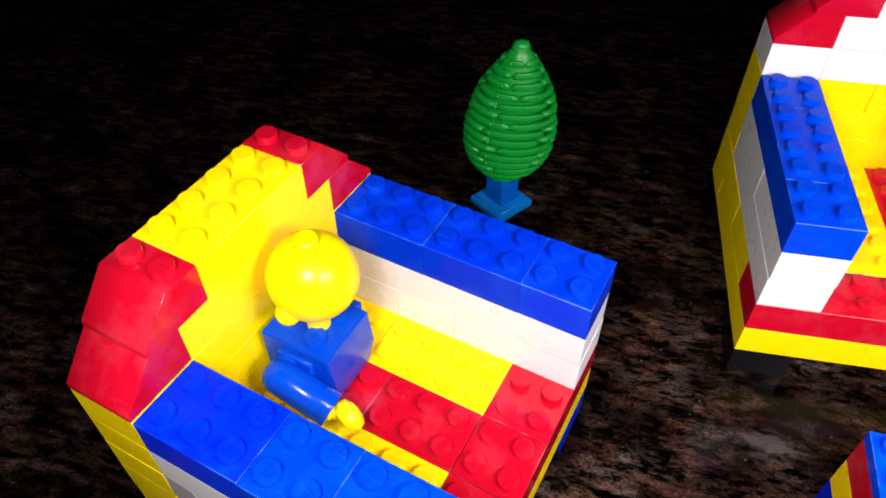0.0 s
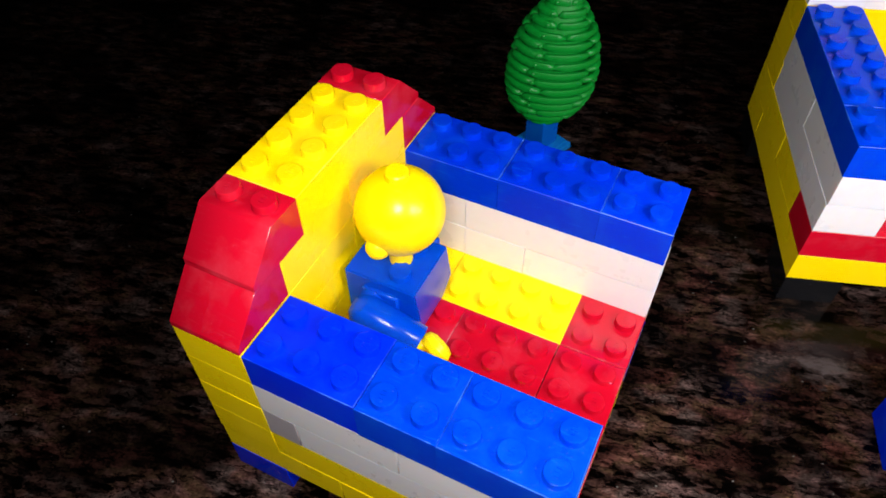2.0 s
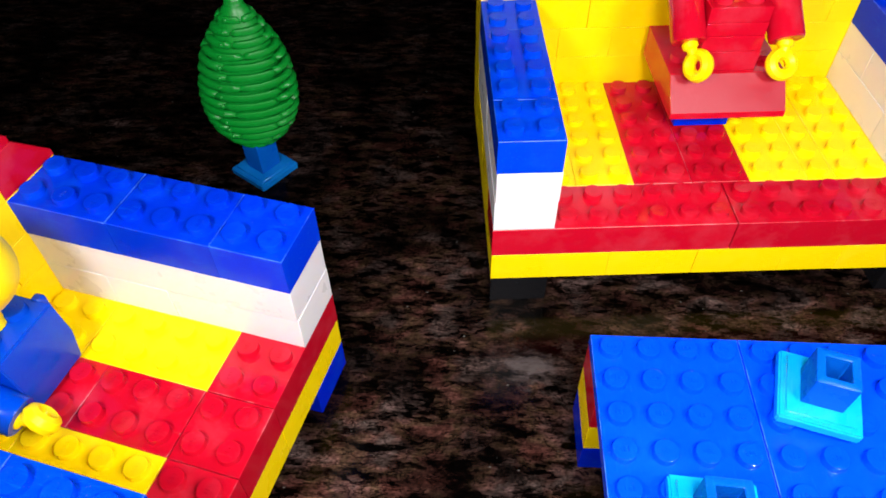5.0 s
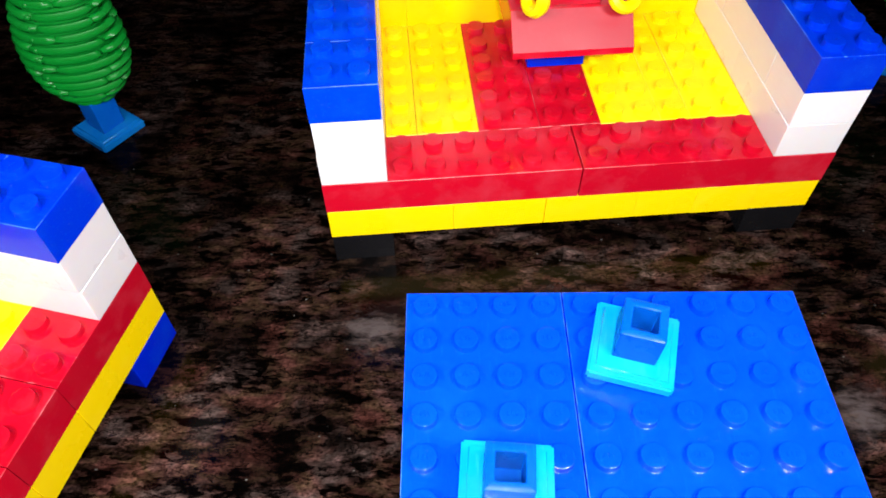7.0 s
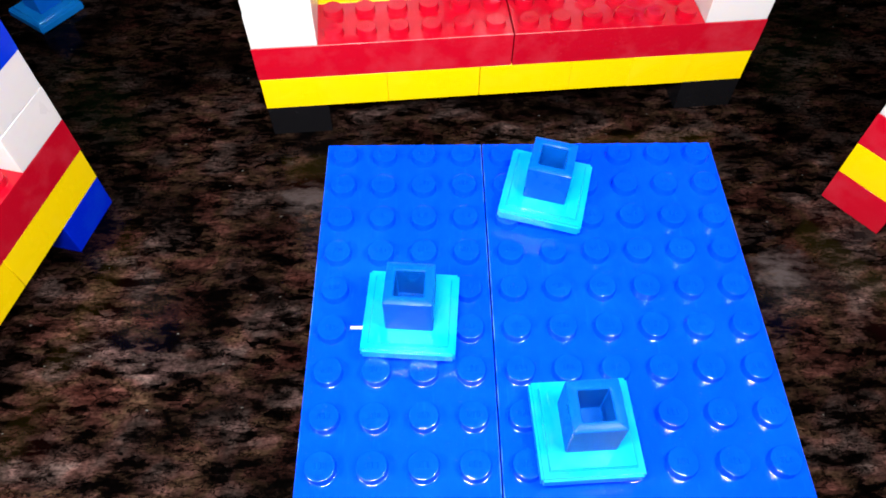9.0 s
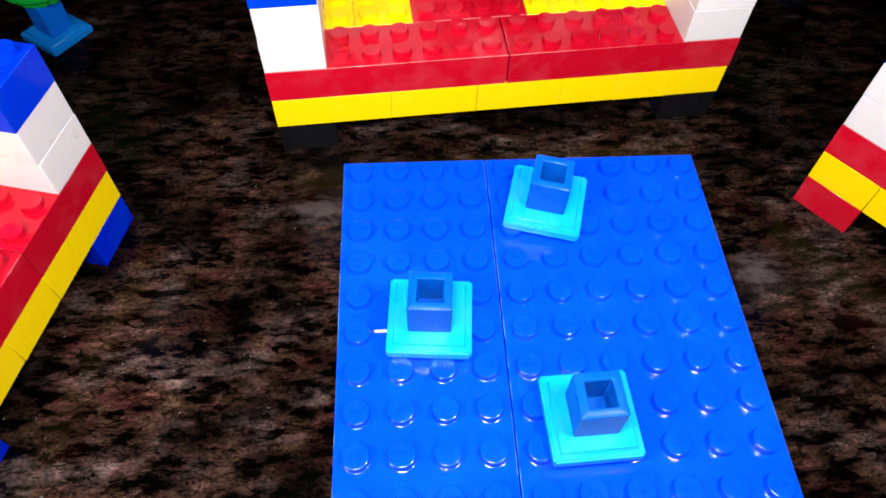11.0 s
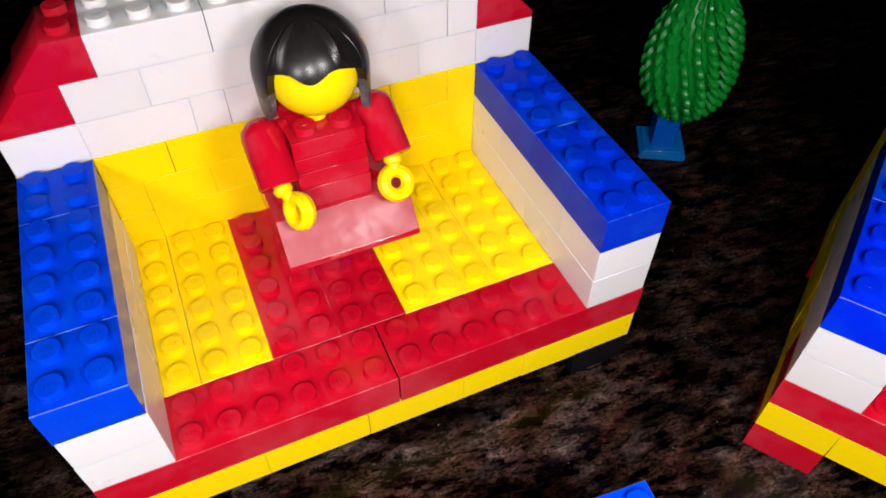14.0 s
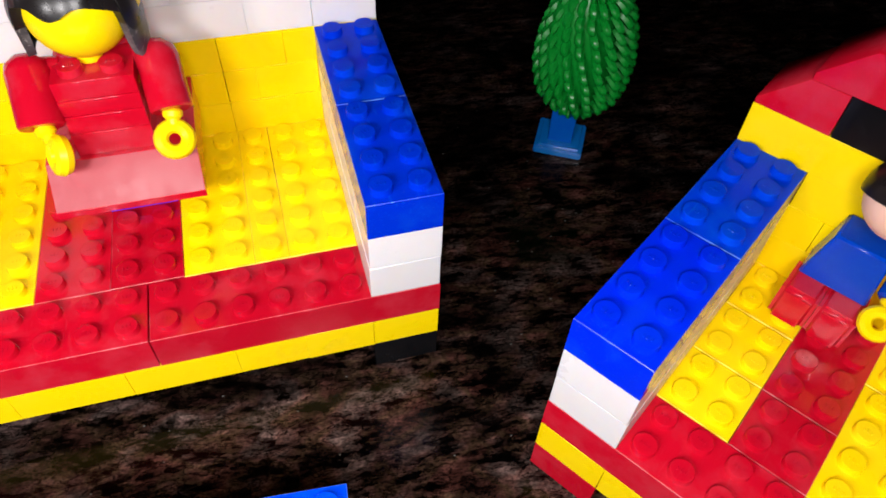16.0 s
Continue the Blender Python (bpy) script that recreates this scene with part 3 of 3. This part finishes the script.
def tree_ringed(x, y, turn):
    t = thing_at("toy_tree", x, y, 0, turn, "green plastic toy tree with ringed crown on a light-blue stand coloured as in shade", "toy tree", "toy trees")
    socket_stand(t, 0.0115, SHADED_CYAN, "light-blue square plate coloured as in shade")
    z0, z1, n = 0.0135, 0.0640, 15
    bm = bmesh.new()
    core = [(0, z0)] + [(0.76 * crown_radius(k / 24), z0 + (z1 - z0) * k / 24) for k in range(0, 24)] + [(0, z1 - 0.001)]
    add_turned(bm, core, segments=24)
    pitch = (z1 - z0 - 0.005) / n
    for k in range(n):
        u = (k + 0.5) / n * 0.93
        r = crown_radius(u)
        z = z0 + pitch * (k + 0.6)
        count = 4 if k % 3 else 5
        for s in range(count):
            a0 = 2 * math.pi * (s + 0.37 * k + random.uniform(-0.06, 0.06)) / count
            wide = 2 * math.pi / count * random.uniform(0.50, 0.56)
            lumps = []
            for q in range(13):
                v = q / 12 * 2 - 1
                a = a0 + v * wide
                swell = math.sqrt(max(0.0, 1 - v ** 8))
                rr = r * (0.90 + 0.10 * swell)
                hh = pitch * 0.42 * (0.35 + 0.65 * swell)
                ring = []
                for e in range(6):
                    ang = 2 * math.pi * e / 6
                    ring.append(bm.verts.new(((rr - 0.0012 + 0.0014 * math.cos(ang)) * math.cos(a), (rr - 0.0012 + 0.0014 * math.cos(ang)) * math.sin(a),
                                              z + hh * math.sin(ang) - 0.0006 * (1 - swell))))
                lumps.append(ring)
            for p, q in zip(lumps, lumps[1:]):
                for e in range(6):
                    bm.faces.new((p[e], p[(e + 1) % 6], q[(e + 1) % 6], q[e]))
            bm.faces.new(lumps[0][::-1])
            bm.faces.new(lumps[-1])
    add_turned(bm, [(0.0042, z1 - 0.006), (0.0037, z1 - 0.0045), (0.0030, z1 - 0.0042), (0.0028, z1 - 0.0018), (0.0020, z1 - 0.0004), (0, z1)], segments=14)
    for k in range(2, n):
        r = crown_radius((k + 0.5) / n * 0.93)
        a = radians(-115 - turn)
        add_ball(bm, ((r - 0.0004) * math.cos(a), (r - 0.0004) * math.sin(a), z0 + pitch * (k + 0.6)), 0.0008, segments=10)
    # the moulded crown is a little flatter than round and leans in its socket
    back = Matrix.Rotation(radians(turn), 4, "Z")
    lean = Matrix(((1, 0, 0.055, -0.055 * z0), (0, 0.72, 0.04, -0.04 * z0), (0, 0, 1, 0), (0, 0, 0, 1)))
    bmesh.ops.transform(bm, matrix=back.inverted() @ lean @ back, verts=bm.verts)
    part("crown", bm, GREEN, t, smooth=60)


def tree_toothed(x, y, turn):
    t = thing_at("toy_tree", x, y, 0, turn, "green plastic toy tree with pointed teeth on a light-blue stand coloured as in shade", "toy tree", "toy trees")
    socket_stand(t, 0.0135, SHADED_CYAN, "light-blue square plate coloured as in shade")
    z0, z1, n = 0.0165, 0.067, 13
    bm = bmesh.new()
    core = [(0, z0)] + [(0.82 * crown_radius(k / 24, 0.0146), z0 + (z1 - z0) * k / 24) for k in range(0, 24)] + [(0, z1 - 0.001)]
    add_turned(bm, core, segments=24)
    pitch = (z1 - z0 - 0.003) / n
    count = 18
    for k in range(n):
        for s in range(count):
            a = 2 * math.pi * (s - 0.26 * k) / count + random.uniform(-0.03, 0.03)
            turn = Matrix.Translation((0.0020, -0.0006, 0)) @ Matrix.Rotation(a, 4, "Z")
            rows = []
            # a blunt peg that sticks out of the core and droops
            r = crown_radius((k + 0.4) / n * 0.95, 0.0146)
            wide = min(0.00135, math.pi * r / count * 0.74)
            slant = -0.26 * 2 * math.pi * r / count
            for out, drop, size in ((-0.0036, 0.42, 0.75), (-0.0011, 0.08, 1.0), (0.0000, -0.28, 0.95), (0.0004, -0.50, 0.55)):
                z = z0 + pitch * (k + 0.5 + drop)
                rows.append([bm.verts.new(turn @ Vector((r + out + 0.0009 * size * math.cos(e), slant * drop + wide * size * math.sin(e), z + 0.0009 * size * math.cos(e))))
                             for e in (2 * math.pi * (q + 0.5) / 6 for q in range(6))])
            for p, q in zip(rows, rows[1:]):
                for e in range(6):
                    bm.faces.new((p[e], p[(e + 1) % 6], q[(e + 1) % 6], q[e]))
            bm.faces.new(rows[-1])
    add_turned(bm, [(0.004, z1 - 0.006), (0.0033, z1 - 0.003), (0.0018, z1 - 0.0006), (0, z1)], segments=12)
    part("crown", bm, GREEN, t, smooth=50)


# ---- dolls: one plain mesh each ----
def along(a, b):
    """The pose that carries the z axis from a towards b."""
    a, b = Vector(a), Vector(b)
    return Matrix.Translation(a) @ (b - a).to_track_quat("Z", "Y").to_matrix().to_4x4(), (b - a).length


def add_rod(bm, a, b, r, slot=0, segments=18, cap=0.0006):
    m, n = along(a, b)
    add_turned(bm, [(0, 0), (r - cap, 0), (r, cap), (r, n - cap), (r - cap, n), (0, n)], segments=segments, m=m, slot=slot)


def add_ball(bm, c, r, slot=0, squash=1.0, segments=32):
    add_turned(bm, [(r * math.sin(math.pi * k / 18), -r * squash * math.cos(math.pi * k / 18)) for k in range(19)], c, segments, slot=slot)


def add_ring(bm, c, axis, big, small, slot=0):
    m = Matrix.Translation(c) @ Vector(axis).to_track_quat("Z", "Y").to_matrix().to_4x4()
    rows = []
    for k in range(20):
        a = 2 * math.pi * k / 20
        rows.append([bm.verts.new(m @ Vector(((big + small * math.cos(b)) * math.cos(a), (big + small * math.cos(b)) * math.sin(a), 1.15 * small * math.sin(b))))
                     for b in (2 * math.pi * e / 8 for e in range(8))])
    for k in range(20):
        p, q = rows[k], rows[(k + 1) % 20]
        for e in range(8):
            bm.faces.new((p[e], p[(e + 1) % 8], q[(e + 1) % 8], q[e])).material_index = slot


def add_hand(bm, wrist, ring, slot):
    """A short cuff, a knuckle and the open ring of a toy hand."""
    w, g = Vector(wrist), Vector(ring)
    add_rod(bm, w, w.lerp(g, 0.35), 0.0021, slot, 14)
    add_rod(bm, w.lerp(g, 0.2), w.lerp(g, 0.62), 0.0014, slot, 12)


def doll_in_red():
    bm = bmesh.new()
    # legs, stool and skirt: slots 0 red, 1 yellow, 2 black, 3 blue, 4 scuffed red
    add_box(bm, (-0.0079, 0.0392, 0.0306), (0.0079, 0.052, 0.0339), 0.0002, slot=3)
    add_box(bm, (-0.0077, 0.039, 0.0339), (0.0077, 0.052, 0.0424), 0.0002, slot=0)
    side = [(0.0272, 0.0424), (0.0595, 0.0424), (0.0595, 0.0518), (0.0346, 0.0518), (0.0272, 0.0442)]
    verts = []
    for x in (-0.0146, 0.0166):
        verts.append([bm.verts.new((x, y, z)) for y, z in side])
    fs = [bm.faces.new(verts[0]), bm.faces.new(verts[1][::-1])]
    for k in range(5):
        f = bm.faces.new((verts[0][k], verts[1][k], verts[1][(k + 1) % 5], verts[0][(k + 1) % 5]))
        f.material_index = 4 if k == 3 else 0
        fs.append(f)
    bmesh.ops.bevel(bm, geom=list({e for f in fs for e in f.edges}), offset=0.0001, segments=2, affect="EDGES", clamp_overlap=True)
    for x in (-0.0105, 0.0125):
        add_stud(bm, x, 0.042, 0.0517, 0)
    # body: stacked slabs, each a little behind the one below
    for k, (z0, z1, y0, half) in enumerate(((0.0518, 0.0575, 0.0358, 0.0081), (0.0575, 0.0618, 0.0361, 0.0080), (0.0618, 0.0655, 0.0364, 0.0080), (0.0655, 0.0698, 0.0367, 0.0080))):
        add_box(bm, (0.0004 - half, y0, z0), (0.0004 + half, 0.056, z1), 0.00012, slot=0)
    for x in (-0.0036, 0.0044):
        add_stud(bm, x, 0.0403, 0.0697, 0)
    add_box(bm, (-0.0069, 0.0475, 0.0696), (0.0089, 0.056, 0.0725), 0.0008, 2, 0)
    # sleeves and arms
    for s, hand, top, sx in ((-1, (-0.0095, 0.0306, 0.0570), -0.0123, -0.0118), (1, (0.0130, 0.0318, 0.0560), 0.0128, 0.0138)):
        m, n = along((top, 0.0440, 0.0694), (sx, 0.0350, 0.0611))
        add_turned(bm, [(0, -0.0030), (0.0022, -0.0026), (0.0040, -0.001), (0.0045, 0.001), (0.0045, n - 0.0004), (0.0041, n), (0, n)], segments=20, m=m, slot=0)
        add_rod(bm, (0.001 + s * 0.0072, 0.0452, 0.0672), (top, 0.0448, 0.0680), 0.0030, 0)
        add_hand(bm, (sx, 0.0356, 0.0612), hand, 1)
        add_ring(bm, hand, (0.1, -0.72, 0.68) if s > 0 else (-0.85, -0.4, 0.35), 0.0028, 0.0016, 1)
    # neck, head and hair
    c = Vector((0.0009, 0.0450, 0.0812))
    add_rod(bm, (0.0, 0.0445, 0.0695), (0.0, 0.0445, 0.076), 0.0025, 1)
    add_ball(bm, c, 0.0098, 1)
    cols, rows = 160, 24
    grid = []
    for i in range(cols):
        a = 2 * math.pi * i / cols            # 0 faces the front
        face = abs((a + math.pi) % (2 * math.pi) - math.pi)
        brow = abs((a + 0.14 + math.pi) % (2 * math.pi) - math.pi)
        if face < 0.98:                       # wavy fringe across the brow
            low, drop = 70.5 + 4.3 * math.cos(min(brow, 0.42) * 7.5) + 11.0 * (max(0.0, brow - 0.48) / 0.5) ** 1.5, 0.0
        else:                                 # lobes down the sides, a shorter back
            low, drop = 90, (0.0092 if a < math.pi else 0.0078) * min(1.0, (face - 0.98) / 0.14) ** 0.5 if face < 2.0 else 0.0075
        a += radians(-6)
        line = []
        for j in range(rows + 1):
            u = j / rows
            th = radians(low) * min(1.0, u / 0.62) if drop else radians(low) * u
            fall = drop * max(0.0, (u - 0.62) / 0.38)
            ridge = math.exp(-((brow - 0.62) / 0.07) ** 2) * max(0.0, math.sin((math.degrees(th) - 14) / 52 * math.pi)) * 0.0011 if 14 < math.degrees(th) < 66 else 0.0
            rr = 0.0121 + ridge
            flare = -0.05 * fall
            line.append(bm.verts.new(c + Vector(((rr + flare) * math.sin(th) * math.sin(a), -rr * math.sin(th) * math.cos(a) + 0.0006, rr * math.cos(th) - fall))))
        line.append(bm.verts.new(c + Vector((0.0101 * math.sin(th) * math.sin(a), -0.0101 * math.sin(th) * math.cos(a) + 0.0006, 0.0101 * math.cos(th) - fall))))
        grid.append(line)
    for i in range(cols):
        p, q = grid[i], grid[(i + 1) % cols]
        for j in range(rows + 1):
            f = bm.faces.new((p[j], p[j + 1], q[j + 1], q[j]))
            a = abs((2 * math.pi * (i + 0.5) / cols + math.pi) % (2 * math.pi) - math.pi)
            # the grey sheen on the side lobes is put into their colour
            f.material_index = 5 if 1.0 < a < 1.62 and j > rows * 0.72 else 2
            if 1.38 < 2 * math.pi * i / cols < 1.56 and 9 < j < 15:     # a chip of yellow on one side
                f.material_index = 1
    bmesh.ops.remove_doubles(bm, verts=[v for line in grid for v in (line[0],)], dist=0.00001)
    me = mesh_from("doll", bm, RED, YELLOW, HAIR, BLUE, SKIRT, SHEEN_BLACK)
    tagged(new("doll", me), "black-haired toy-brick doll in red with yellow hands, seated on the sofa", "doll")


def doll_in_blue():
    """Seated in the yellow-backed armchair, in that chair's own frame."""
    bm = bmesh.new()
    z0 = 3 * H + STUD_H
    # body that widens towards the seat at the front; slots 0 blue, 1 yellow
    add_prism_y = [(0.0462, z0), (0.0625, z0), (0.0625, 0.0498), (0.0452, 0.0498), (0.0440, 0.0410)]
    verts = [[bm.verts.new((x, y, z)) for y, z in add_prism_y] for x in (-0.0079, 0.0079)]
    fs = [bm.faces.new(verts[0]), bm.faces.new(verts[1][::-1])]
    for k in range(5):
        fs.append(bm.faces.new((verts[0][k], verts[1][k], verts[1][(k + 1) % 5], verts[0][(k + 1) % 5])))
    bmesh.ops.bevel(bm, geom=list({e for f in fs for e in f.edges}), offset=0.0003, segments=2, affect="EDGES", clamp_overlap=True)
    for x in (-0.004, 0.004):
        add_stud(bm, x, 0.0505, 0.0497, 0)
    add_box(bm, (-0.0088, 0.049, 0.0400), (-0.0074, 0.058, 0.0470), 0.0004, slot=0)
    add_box(bm, (0.0072, 0.0475, 0.0440), (0.0095, 0.0500, 0.0502), 0.0005, slot=0)
    m, n = along((-0.0122, 0.0560, 0.0440), (-0.0118, 0.0424, 0.0392))
    add_turned(bm, [(0, -0.0026), (0.0020, -0.0024), (0.0034, -0.0012), (0.0041, 0.0006), (0.0041, n - 0.0003), (0.0039, n), (0, n)], segments=24, m=m, slot=0)
    add_rod(bm, (-0.0075, 0.0555, 0.0440), (-0.0126, 0.0555, 0.0440), 0.0030, 0)
    add_hand(bm, (-0.0124, 0.0436, 0.0394), (-0.0112, 0.0388, 0.0384), 1)
    add_ring(bm, (-0.0108, 0.0388, 0.0386), (0.85, -0.45, 0.45), 0.0022, 0.0017, 1)
    add_rod(bm, (0, 0.0525, 0.0495), (0, 0.0525, 0.0570), 0.0026, 1)
    c = Vector((0.0011, 0.0526, 0.0643))
    add_ball(bm, c, 0.0096, 1, segments=40)
    add_turned(bm, [(0.0026, 0.0085), (0.0025, 0.0107), (0.0022, 0.011), (0, 0.011)], c, 18, slot=1)
    for s in (-1, 1):
        add_ball(bm, c + Vector((s * 0.0079, 0.0010, -0.0040)), 0.0027, 1, segments=16)
    me = mesh_from("doll", bm, DOLL_BLUE, YELLOW)
    ob = new("doll", me)
    ob.matrix_world = pose(-0.1166, -0.0577, 0, 0, 0, 72.0)
    tagged(ob, "bald yellow-headed toy-brick doll in blue, seated in the armchair", "doll")


def doll_with_legs():
    """Seated in the red-topped armchair, in that chair's own frame."""
    bm = bmesh.new()
    z0 = 3 * H + STUD_H
    # slots 0 red, 1 blue, 2 pale skin, 3 black, 4 yellow
    for x in (-0.0160, -0.0080):
        add_box(bm, (x, 0.0488, z0), (x + 0.0079, 0.0605, 0.0416), 0.0012, 3, 0)
    lean = [(-0.0152, 0.0412), (-0.0005, 0.0412), (-0.0018, 0.0548), (-0.0128, 0.0548)]
    add_prism(bm, lean, 0.0550, 0.0637, 0.0005, slot=1)
    add_rod(bm, (0.0026, 0.0600, 0.0500), (0.0026, 0.0545, 0.0465), 0.0032, 1)
    add_hand(bm, (0.0026, 0.0548, 0.0468), (0.0026, 0.0505, 0.0440), 4)
    add_ring(bm, (0.0026, 0.0503, 0.0438), (0, -0.7, 0.7), 0.0024, 0.0014, 4)
    c = Vector((-0.0058, 0.0555, 0.0685))
    add_ball(bm, c, 0.0076, 2)
    rows = []
    for k in range(13):
        th = radians(100) * k / 12
        rows.append((0.0085 * math.sin(th), 0.0085 * math.cos(th) + 0.0004))
    rows.append((0.0077, 0.0077 * math.cos(radians(100))))
    add_turned(bm, rows, c, 32, m=Matrix.Translation(c) @ Matrix.Rotation(radians(-28), 4, "X") @ Matrix.Translation(-c), slot=3)
    me = mesh_from("doll", bm, RED, DOLL_BLUE, PINK, HAIR, YELLOW)
    ob = new("doll", me)
    ob.matrix_world = pose(0.0996, -0.0675, 0, 0, 0, -56.3)
    tagged(ob, "black-haired toy-brick doll in blue and red, seated in the armchair", "doll")


sofa()
armchair_yellow()
armchair_red()
table()
TOP = 3 * H + PLATE + STUD_H
stand(-0.0029, -0.0543, TOP, -20, (2.0, 1.5))
stand(-0.0308, -0.0794, TOP, -9)
stand(-0.0053, -0.1024, TOP, -2)
tree_ringed(-0.1369, 0.0595, 50)
tree_toothed(0.1264, 0.0701, -30)
doll_in_red()
doll_in_blue()
doll_with_legs()
